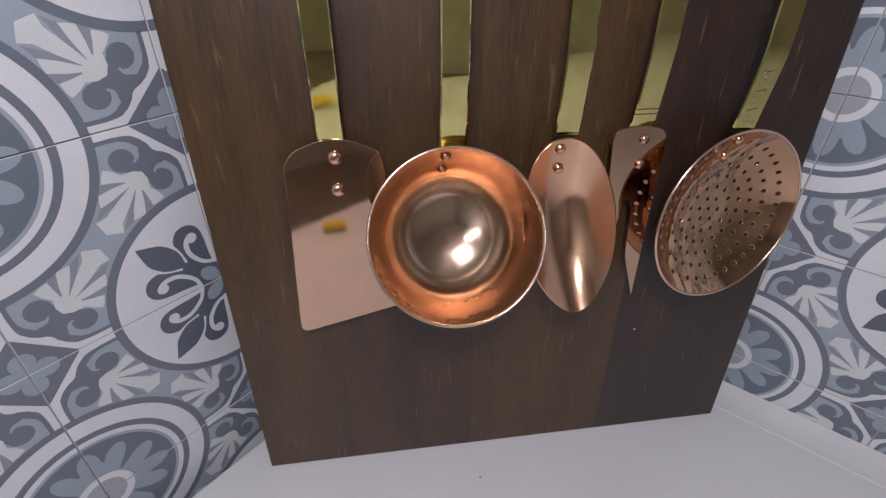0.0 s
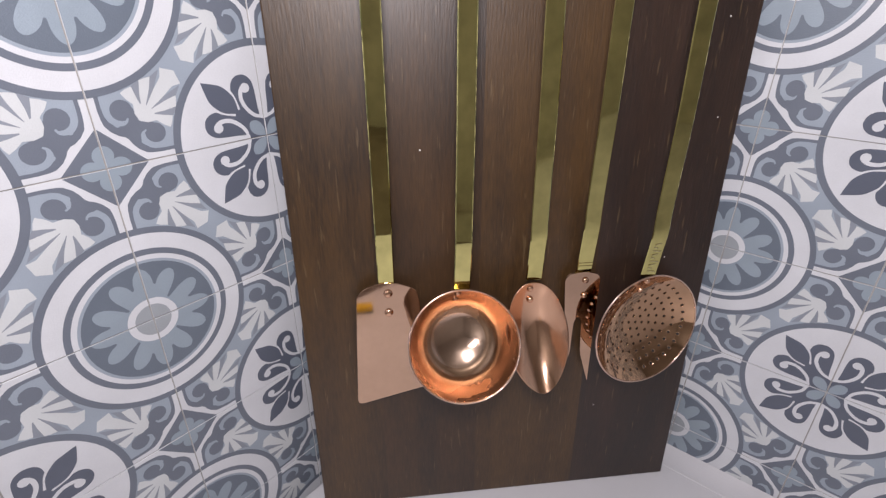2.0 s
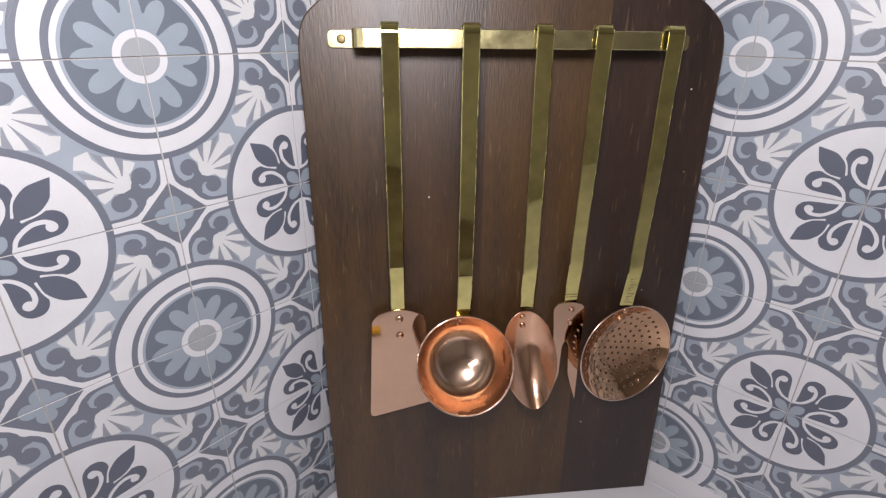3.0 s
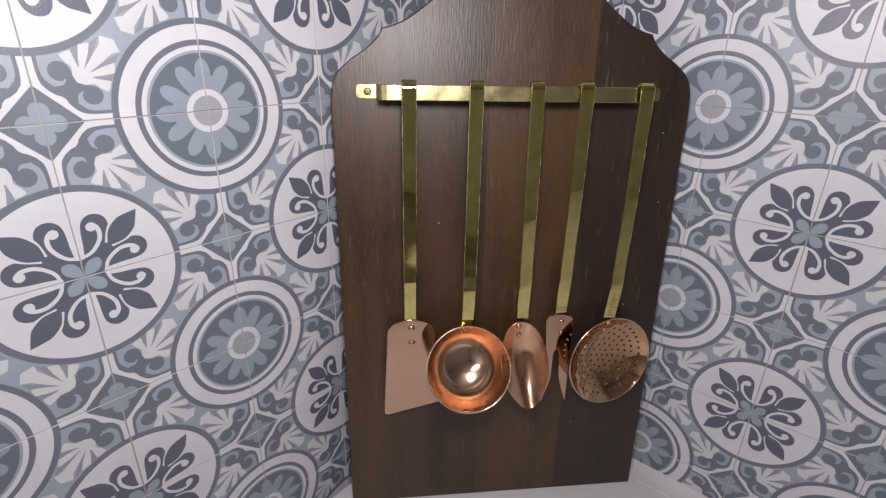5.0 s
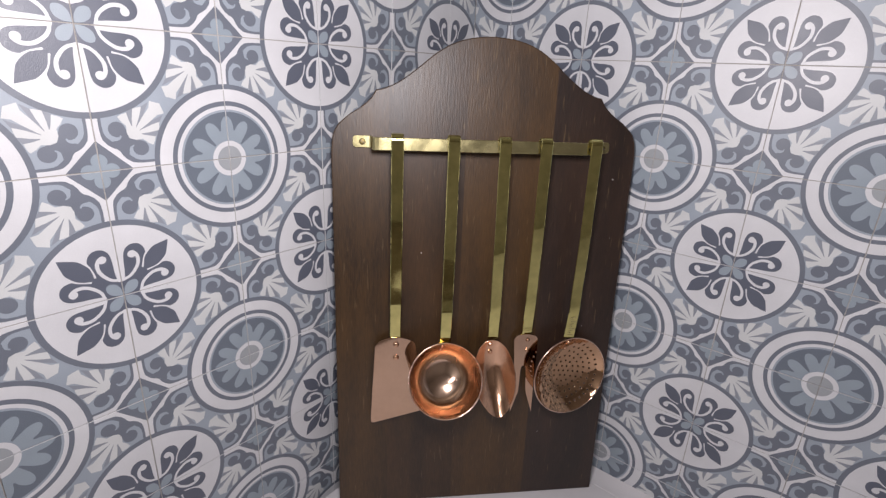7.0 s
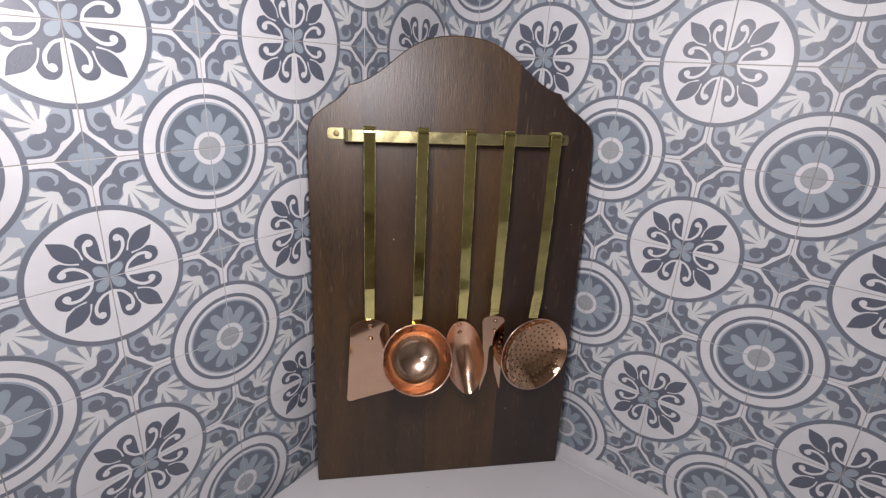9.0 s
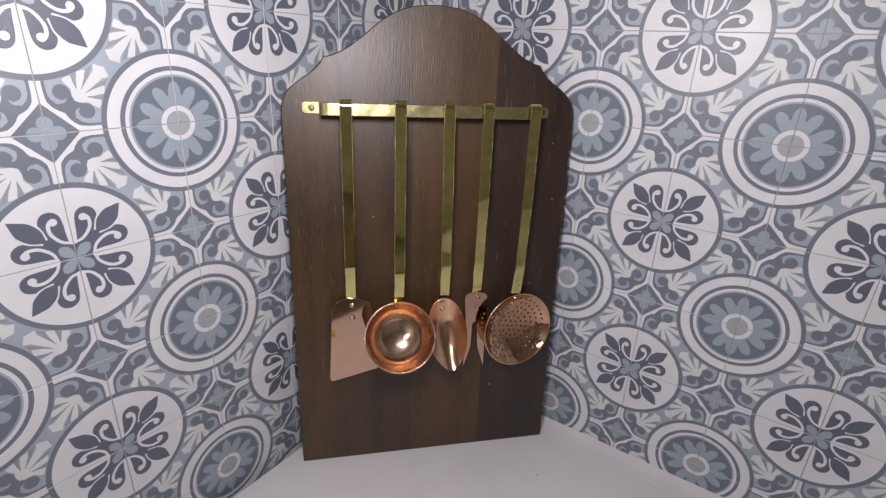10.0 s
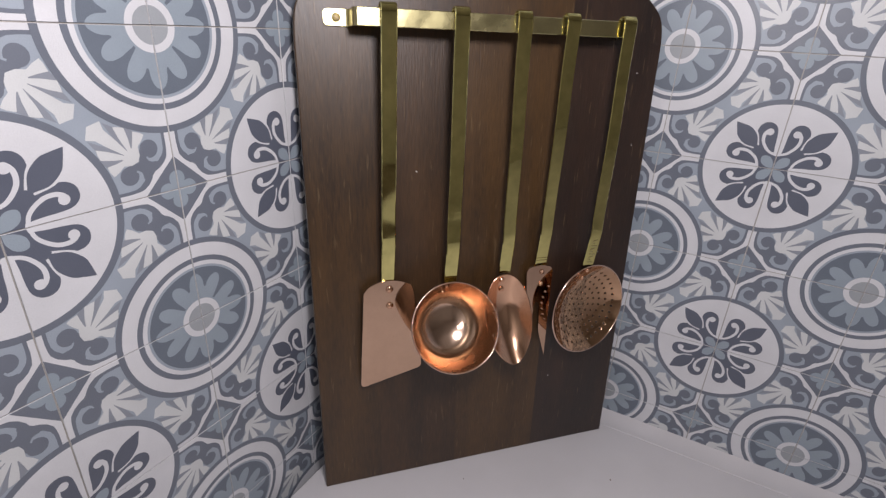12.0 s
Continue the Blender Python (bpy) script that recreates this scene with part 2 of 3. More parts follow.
worktop = tagged(part("worktop", box(0.012, -0.605, -0.038, 2.6, -0.001, 0.0, 0.003, 3), M_COUNTER), "white laminate worktop in the tiled corner", "worktop")
seal = bmesh.new()
prof = [(-0.0005, -0.002)] + [(-0.0005 - 0.0235 * k / 8, 0.0007 + 0.0058 * (1 - k / 8) ** 2.0) for k in range(9)] + [(-0.0246, 0.0004)] + [(-0.0248, -0.002)]
ends = [[seal.verts.new((x, y, z)) for y, z in prof] for x in (0.013, 2.59)]
for i in range(len(prof)):
    j = (i + 1) % len(prof)
    seal.faces.new((ends[0][i], ends[0][j], ends[1][j], ends[1][i]))
seal.faces.new(ends[0])
seal.faces.new(ends[1][::-1])
bmesh.ops.recalc_face_normals(seal, faces=seal.faces)
tagged(part("sealing_strip", seal, M_COUNTER), "white coved sealing strip between worktop and tiles", "sealing strip")
unit = tagged(new("base_cabinet"), "pale kitchen base cabinet under the worktop", "cabinet")
part("body", box(0.02, -0.56, -0.9, 2.6, -0.005, -0.0385), M_UNIT, unit)
for i in range(4):
    part("door", box(0.03 + i * 0.643, -0.58, -0.78, 0.66 + i * 0.643, -0.561, -0.05, 0.003), M_UNIT, unit)


# ---- the board: its axes run x along its foot, y into the wood, z up its face ----
FOOT, ALONG, UP, OUT = Vector((0.036, -0.273, 0.0)), Vector((0.68707, 0.72659, 0.0)), Vector((-0.052017, 0.049188, 0.997434)), Vector((0.724727, -0.685307, 0.071591))
BOARD = Matrix((ALONG, -OUT, UP)).transposed().to_4x4()
BOARD.translation = FOOT + Vector((0, 0, 0.0004))
WIDE, TALL, THICK = 0.328, 0.5525, 0.0165

board = tagged(new("utensil_board"), "dark-stained oak board with a curved top, leaning in the corner", "wooden board")
board.matrix_world = BOARD
shoulder = spline([(0.0, 0.400), (0.0, 0.440), (0.0045, 0.459), (0.0165, 0.4715), (0.030, 0.4805), (0.0400, 0.4895), (0.0450, 0.4975)], 6)
ogee = spline([(0.0450, 0.4975), (0.0535, 0.4995), (0.0675, 0.5060), (0.085, 0.5185), (0.104, 0.534), (0.122, 0.5445), (0.142, 0.5505), (0.164, 0.5525)], 6)
left_side = [(0.0, 0.0)] + shoulder + ogee[1:]
outline = left_side + [(WIDE - x, z) for x, z in left_side[-2::-1]]
CUTS = [-0.01, 0.058, 0.139, 0.233, 0.34]
for x0, x1 in zip(CUTS, CUTS[1:]):
    bm = plate(outline[::-1], 0.0, THICK, 0.0012)
    for x, way in ((x0, -1), (x1, 1)):
        g = bmesh.ops.bisect_plane(bm, geom=bm.verts[:] + bm.edges[:] + bm.faces[:], plane_co=(x, 0, 0), plane_no=(way, 0, 0), clear_outer=True)
        cut = [e for e in g["geom_cut"] if isinstance(e, bmesh.types.BMEdge)]
        if cut:
            bmesh.ops.edgenet_fill(bm, edges=cut)
    bmesh.ops.recalc_face_normals(bm, faces=bm.faces)
    part("stave", bm, M_WOOD_DEEP if x0 > 0.2 else M_WOOD_MID if 0 < x0 < 0.1 else M_WOOD, board)

# ---- the brass rail ----
RAIL_OFF, RAIL_Z0, RAIL_Z1 = 0.0250, 0.4398, 0.4524
rail = tagged(new("hanging_rail"), "brass hanging rail screwed to the wooden board", "rail")
rail.matrix_world = BOARD


def rail_strip(pts, thick):
    """The rail's bar, bent along pts of (x, out)."""
    bm = bmesh.new()
    rows = []
    for i, p in enumerate(pts):
        a, c = pts[max(i - 1, 0)], pts[min(i + 1, len(pts) - 1)]
        t = Vector((c[0] - a[0], c[1] - a[1])).normalized()
        nx, ny = -t.y * thick / 2, t.x * thick / 2
        e = 0.0005
        rows.append([bm.verts.new((p[0] + nx * k, -(p[1] + ny * k), z)) for k, z in ((1, RAIL_Z0 + e), (0.5, RAIL_Z0), (-1, RAIL_Z0), (-1, RAIL_Z1), (0.5, RAIL_Z1), (1, RAIL_Z1 - e))])
    for r, s in zip(rows, rows[1:]):
        for k in range(6):
            bm.faces.new((r[k], r[(k + 1) % 6], s[(k + 1) % 6], s[k]))
    bm.faces.new(rows[0])
    bm.faces.new(rows[-1][::-1])
    bmesh.ops.recalc_face_normals(bm, faces=bm.faces)
    return bm


part("bar", rail_strip([(0.039, 0.0012), (0.0405, 0.0022), (0.0412, 0.004), (0.0415, RAIL_OFF - 0.003), (0.0423, RAIL_OFF - 0.0012), (0.044, RAIL_OFF - 0.0004), (0.048, RAIL_OFF), (0.2735, RAIL_OFF),
                        (0.2765, RAIL_OFF - 0.0012), (0.2775, RAIL_OFF - 0.003), (0.278, 0.004), (0.2787, 0.002), (0.280, 0.0012)], 0.0018), M_RAIL, rail)
for xa, xb in ((0.0215, 0.0398), (0.2795, 0.2965)):
    r = [0.004, 0.004, 0.0, 0.0] if xa < 0.1 else [0.0, 0.0, 0.004, 0.004]
    tab = part("end_tab", plate(rounded([(xa, RAIL_Z1), (xa, RAIL_Z0 + 0.0006), (xb, RAIL_Z0 + 0.0006), (xb, RAIL_Z1)], r), -0.0019, -0.0003, 0.0003), M_RAIL, rail)
    xm = xa + 0.0098 if xa < 0.1 else xb - 0.0075
    head = part("screw", dome(0.0033, 0.0007), M_STEEL, tab, "slotted brass screw", True, pose(xm, -0.0019, 0.4463))
    # the slot isn't cut: a dark bar on the head paints its shade
    slot = box(-0.0028, -0.00085, -0.0003, 0.0028, -0.0004, 0.0003)
    part("slot_shade_bar", slot, M_FLOOR, tab, "", False, pose(xm, -0.0019, 0.4463, 0, 35, 0))

# ---- the hanging utensils ----


def handle_path(z_end, off_end):
    """From behind the rail, over it and down to the head: rows of (y, z, sideways, width)."""
    rows = [(-RAIL_OFF + 0.0052, 0.4425, 0, 1), (-RAIL_OFF + 0.0050, 0.449, 0, 1), (-RAIL_OFF + 0.0046, 0.4525, 0, 1), (-RAIL_OFF + 0.0026, 0.4550, 0, 1),
            (-RAIL_OFF - 0.0005, 0.4560, 0, 1), (-RAIL_OFF - 0.0032, 0.4553, 0, 1), (-RAIL_OFF - 0.0050, 0.4528, 0, 1)]
    y0, z0 = -RAIL_OFF - 0.0054, 0.449
    # a shallow bend a few centimetres above the head
    yb, zb = -off_end - 0.0060, z_end + 0.034
    for i in range(13):
        t = i / 13
        rows.append((y0 + (yb - y0) * t + 0.0006 * math.sin(t * 9), z0 + (zb - z0) * t, 0, 1))
    for t in (-0.22, -0.12, 0.0, 0.12, 0.24, 0.5, 0.75, 0.96, 1.0):
        ease = max(0.0, t) if abs(t) > 0.13 else (t + 0.13) ** 2 / 0.52
        slope = (yb - y0) / (zb - z0) * (z_end - zb)
        y = yb + slope * t + (-off_end - yb - slope) * ease
        rows.append((y, zb + (z_end - zb) * t, 0, 1))
    return rows


def utensil(name, label, category, x_top, x_end, z_end, off_end, bend=(), bow=1.0):
    ob = tagged(new(name), label, category, "copper utensils on the rail")
    ob.matrix_world = BOARD
    path = handle_path(z_end, off_end)
    lean = x_end - x_top
    rows = [(y, z, lean * max(0.0, (0.449 - z) / (0.449 - z_end)) ** bow, w) for y, z, _, w in path] + list(bend)
    part("handle", strap(rows, x_top - 0.0061, x_top + 0.0061, 0.0014), M_BRASS, ob, "brass strap handle hooked over the rail", True)
    return ob


def rivet(parent, x, off, z, m=None, r=0.0030, mat=None):
    return part("rivet", dome(r, 0.0022), mat or M_COPPER, parent, "", True, m if m is not None else pose(x, -off, z))


# spatula
spatula = utensil("spatula", "copper spatula with a brass strap handle, hanging on the rail", "spatula", 0.066, 0.0665, 0.232, 0.0075, [(-0.0066, 0.226, 0.0005, 1), (-0.0062, 0.214, 0.0005, 1)])
blade = [(0.0435, 0.2195), (0.0485, 0.2262), (0.0615, 0.2310), (0.0760, 0.2302), (0.0885, 0.2245), (0.0905, 0.2165), (0.0985, 0.1355), (0.0383, 0.1205)]
part("blade", plate(rounded(blade, [0.002, 0.004, 0.008, 0.008, 0.003, 0.004, 0.005, 0.006])[::-1], -0.0090, -0.0076, 0.0004), M_COPPER_FLAT, spatula, "flat polished copper blade")
rivet(spatula, 0.0675, 0.0090, 0.2222, None, 0.0034)
rivet(spatula, 0.0675, 0.0090, 0.2060, None, 0.0034)

# ladle
ladle = utensil("ladle", "round copper ladle with a brass strap handle, hanging on the rail", "ladle", 0.122, 0.1218, 0.2275, 0.0198)
LADLE = pose(0.1210, -0.0437, 0.1938, -26, 0, 0)
R = 0.0402
bowl = part("bowl", lathe([(R * f, y) for f, y in spline([(1.0, 0.0), (0.972, 0.0060), (0.945, 0.0118), (0.915, 0.0172), (0.878, 0.0222), (0.83, 0.0266), (0.765, 0.0303), (0.69, 0.0330), (0.62, 0.0348), (0.57, 0.0357), (0.48, 0.0374), (0.36, 0.0390), (0.24, 0.0401), (0.12, 0.0407), (0.0, 0.0409)], 3)], 128), (M_BOWL, M_BOTTOM), ladle, "deep round copper bowl", True, LADLE)
for poly in bowl.data.polygons:
    if math.hypot(poly.center.x, poly.center.z) < R * 0.53:
        poly.material_index = 1
mod = bowl.modifiers.new("thickness", "SOLIDIFY")
mod.thickness, mod.offset = 0.0010, 1
part("rim", lathe([(R + 0.0004 + 0.0007 * math.cos(a), 0.0007 * math.sin(a)) for a in (k * math.pi / 5 for k in range(11))], 128), M_RIM, bowl, "bright turned rim", True)
for dz, dy, turn in ((0.0382, 0.0105, 65), (0.0336, 0.0262, 48)):
    rivet(ladle, 0, 0, 0, LADLE @ pose(-0.002, dy - 0.0003, dz, turn, 0, 0), 0.0025)

# spoon
spoon = utensil("serving_spoon", "oval copper serving spoon with a brass strap handle", "spoon", 0.174, 0.1776, 0.2305, 0.0160)
SPOON = pose(0.1803, -0.0283, 0.1865, -11, -7.5, 0)


def spoon_mesh(half, top, low, depth, rings=22, segs=96):
    """A pointed oval bowl, deepest above its middle."""
    bm = bmesh.new()
    loop = []
    for k in range(segs):
        a = 2 * math.pi * k / segs
        c, s = math.cos(a), math.sin(a)
        if s >= 0:
            x, z = half * (abs(c) ** 0.95) * math.copysign(1, c), top * s ** 0.98
        else:
            x, z = half * math.copysign(abs(c) ** 1.12, c) * (1 - 0.10 * (-s) ** 2), low * s
        loop.append((x, z))
    rows = []
    for i in range(rings + 1):
        f = i / rings
        sc = math.cos(f * math.pi / 2) if i < rings else 0
        y = depth * (1 - sc ** 2.0)
        if i == rings:
            rows.append([bm.verts.new((0, depth, 0.004))])
        else:
            rows.append([bm.verts.new((x * sc, y, z * sc + 0.004 * (1 - sc))) for x, z in loop])
    for r, s in zip(rows, rows[1:]):
        for k in range(segs):
            j = (k + 1) % segs
            if len(s) == 1:
                bm.faces.new((r[k], r[j], s[0]))
            else:
                bm.faces.new((r[k], r[j], s[j], s[k]))
    bmesh.ops.recalc_face_normals(bm, faces=bm.faces)
    return bm


sp = part("bowl", spoon_mesh(0.0238, 0.0445, 0.0475, 0.0150), M_COPPER, spoon, "pointed oval copper bowl", True, SPOON)
mod = sp.modifiers.new("thickness", "SOLIDIFY")
mod.thickness, mod.offset = 0.0011, 0
for z, y in ((0.0395, 0.0029), (0.0290, 0.0084)):
    rivet(spoon, 0, 0, 0, SPOON @ pose(-0.001, y, z, 24, 0, 0), 0.0027)

# fork
fork = utensil("carving_fork", "two-pronged copper fork with a brass strap handle", "fork", 0.217, 0.2195, 0.2335, 0.0092, [(-0.0072, 0.2290, 0.0015, 1), (-0.0062, 0.2200, 0.0015, 1), (-0.0062, 0.2080, 0.0015, 1)])
tines = [(0.2035, 0.2255), (0.2080, 0.2298), (0.2200, 0.2312), (0.2300, 0.2285), (0.2322, 0.2240), (0.2318, 0.1800), (0.2318, 0.1270), (0.2225, 0.1560), (0.2205, 0.1865), (0.2185, 0.1905), (0.2160, 0.1905),
         (0.2142, 0.1865), (0.2135, 0.1560), (0.2050, 0.1270), (0.2062, 0.1880)]
part("head", plate(rounded([(x + 0.0015, z) for x, z in tines], [0.003, 0.003, 0.004, 0.004, 0.003, 0.01, 0.0006, 0.004, 0.002, 0.002, 0.002, 0.002, 0.004, 0.0006, 0.006])[::-1], -0.0092, -0.0076, 0.0004), M_COPPER_FLAT, fork, "flat copper head with two pointed tines")
rivet(fork, 0.2215, 0.0092, 0.2240, None, 0.0026)
rivet(fork, 0.2215, 0.0092, 0.2110, None, 0.0026)

# skimmer
skimmer = utensil("skimmer", "round pierced copper skimmer with a brass strap handle", "skimmer", 0.270, 0.2672, 0.2300, 0.0185, bow=1.8)
SKIM = pose(0.2730, -0.0215, 0.1818, -3, 0, 11)


def skimmer_mesh(radius, depth):
    """A shallow dish with rings of round holes through it."""
    from mathutils.geometry import delaunay_2d_cdt
    pts, edges = [], []

    def ring(cx, cz, r, n):
        k0 = len(pts)
        for k in range(n):
            pts.append(Vector((cx + r * math.cos(2 * math.pi * k / n), cz + r * math.sin(2 * math.pi * k / n))))
            edges.append((k0 + k, k0 + (k + 1) % n))

    for r in (1.0, 0.985, 0.955, 0.92):
        ring(0, 0, radius * r, 96)
    holes = [(0.0, 0.0)]
    for i in range(1, 7):
        rr = radius * 0.140 * i
        n = 6 * i
        for k in range(n):
            a = 2 * math.pi * (k + 0.5 * (i % 2)) / n + 0.35
            x, z = rr * math.cos(a), rr * math.sin(a)
            if not (z > radius * 0.55 and abs(x + 0.004) < radius * 0.15):
                holes.append((x, z))
    for x, z in holes:
        ring(x, z, 0.00105, 10)
        ring(x, z, 0.0017, 10)
    for i in range(1, 12):
        n = 8 * i
        for k in range(n):
            a = 2 * math.pi * k / n
            x, z = radius * 0.082 * i * math.cos(a), radius * 0.082 * i * math.sin(a)
            if i < 11.2 and min((x - p) ** 2 + (z - q) ** 2 for p, q in holes) > 0.0023 ** 2:
                pts.append(Vector((x, z)))
    v, _, f, *_ = delaunay_2d_cdt(pts, edges, [], 1, 1e-7)
    bm = bmesh.new()
    verts = []
    for p in v:
        q = p.length / radius
        y = depth * (1 - min(q, 1) ** 3.0)
        verts.append(bm.verts.new((p.x, y, p.y)))
    for t in f:
        c = sum((v[k] for k in t), Vector((0, 0))) / len(t)
        if all((c.x - x) ** 2 + (c.y - z) ** 2 > 0.00103 ** 2 for x, z in holes) and c.length < radius * 0.9999:
            bm.faces.new([verts[k] for k in t])
    bmesh.ops.recalc_face_normals(bm, faces=bm.faces)
    if sum(fc.normal.y for fc in bm.faces) > 0:
        bmesh.ops.reverse_faces(bm, faces=bm.faces)
    return bm


dish = part("dish", skimmer_mesh(0.0472, 0.0150), M_SKIM, skimmer, "shallow copper dish pierced with round holes", True, SKIM)
mod = dish.modifiers.new("thickness", "SOLIDIFY")
mod.thickness, mod.offset = 0.0009, 0
part("rim", lathe([(0.0472 + 0.0007 * math.cos(a), 0.0007 * math.sin(a)) for a in (k * math.pi / 4 for k in range(9))], 96), M_RIM, dish, "bright thin rim", True)
for z, y in ((0.0425, 0.0034), (0.0325, 0.0096)):
    rivet(skimmer, 0, 0, 0, SKIM @ pose(-0.004, y, z, 22, 0, 0), 0.0026)

# stamped ornament on the skimmer's handle
for i in range(9):
    z = 0.2340 + i * 0.0030
    off = 0.0185 + 0.0060 * min(1.0, (z - 0.2300) / 0.034)
    wide = (0.0034, 0.0016, 0.0026)[i % 3]
    bar = box(-wide, -0.0004, -0.0005, wide, 0.0003, 0.0005, 0.0002, 1)
    part("embossed_mark", bar, M_RAIL, skimmer, "", False, pose(0.2673 + i * 0.0001 + (0.0008, -0.0010, 0.0)[i % 3], -off - 0.0007, z, 10, (8, 20, -14)[i % 3], 0))
# two scored lines at the foot of the fork's handle: dark bars paint the grooves' shade
for z in (0.2372, 0.2398):
    part("groove_shade_bar", box(-0.0060, -0.0003, -0.0003, 0.0060, 0.0003, 0.0003, 0.0001, 1), M_STEEL, fork, "", False, pose(0.2194, -0.0092 - 0.0060 * (z - 0.2335) / 0.034 - 0.0006, z, 10, 0, 0))
# small pale chips in the board's varnish
for x, z, r in ((0.0945, 0.3275, 0.0007), (0.226, 0.302, 0.0006), (0.3115, 0.3455, 0.0005), (0.247, 0.092, 0.0006), (0.290, 0.236, 0.0006), (0.306, 0.412, 0.0006)):
    part("varnish_chip", dome(r, 0.0003, 8), M_PLASTER, board, "", True, pose(x, -0.0001, z))

# sponge at the worktop's edge
sponge = tagged(new("sponge"), "yellow kitchen sponge with a dark scouring side, on the worktop", "sponge")
sponge.matrix_world = pose(0.366, -0.556, 0.0002, 0, 0, 38)
part("foam", box(-0.016, -0.010, 0.0025, 0.016, 0.010, 0.0125, 0.003), M_SPONGE, sponge, "yellow foam")
part("scourer", box(-0.016, -0.010, 0.0, 0.016, 0.010, 0.0024, 0.001), M_SCOUR, sponge, "dark scouring pad")

# crumbs on the worktop
for x, y, r in ((0.290, -0.1055, 0.0009), (0.1527, -0.1887, 0.0006)):
    bm = bmesh.new()
    bmesh.ops.create_icosphere(bm, subdivisions=1, radius=r)
    bmesh.ops.scale(bm, vec=(1.6, 1.0, 0.6), verts=bm.verts)
    tagged(part("crumb", bm, M_FLOOR, None, "", False, pose(x, y, r * 0.58, 0, 0, 400 * x)), "tiny dark crumb lying on the white worktop", "crumb", "crumbs on the worktop")

# ---- the wall tiles ----
TILE, DEEP = 0.1, 0.0011
GAP = 0.0004
MATS = [M_WHITE, M_DARK, M_LIGHT, M_ORNA, M_DISC, M_PETAL, M_GREY, M_CENTRE, M_FAN]


def arc(cx, cy, r, a0, a1, n=14):
    return [(cx + r * math.cos(radians(a0 + (a1 - a0) * k / n)), cy + r * math.sin(radians(a0 + (a1 - a0) * k / n))) for k in range(n + 1)]


def mirrored(shapes):
    """Each shape and its mirror image across the tile's diagonal from flower medallion to rosette."""
    return [(layer, mat, pts) for layer, mat, pts in shapes] + [(layer, mat, [(y, x) for x, y in pts][::-1]) for layer, mat, pts in shapes]


def stroke(pts, w0, w1):
    """A tapering brush stroke along a smooth line."""
    line = spline(pts, 4)
    left, right = [], []
    for i, p in enumerate(line):
        a, c = Vector(line[max(i - 1, 0)]), Vector(line[min(i + 1, len(line) - 1)])
        t = (c - a).normalized()
        w = (w0 + (w1 - w0) * i / (len(line) - 1)) / 2
        left.append((p[0] - t.y * w, p[1] + t.x * w))
        right.append((p[0] + t.y * w, p[1] - t.x * w))
    return left + right[::-1]


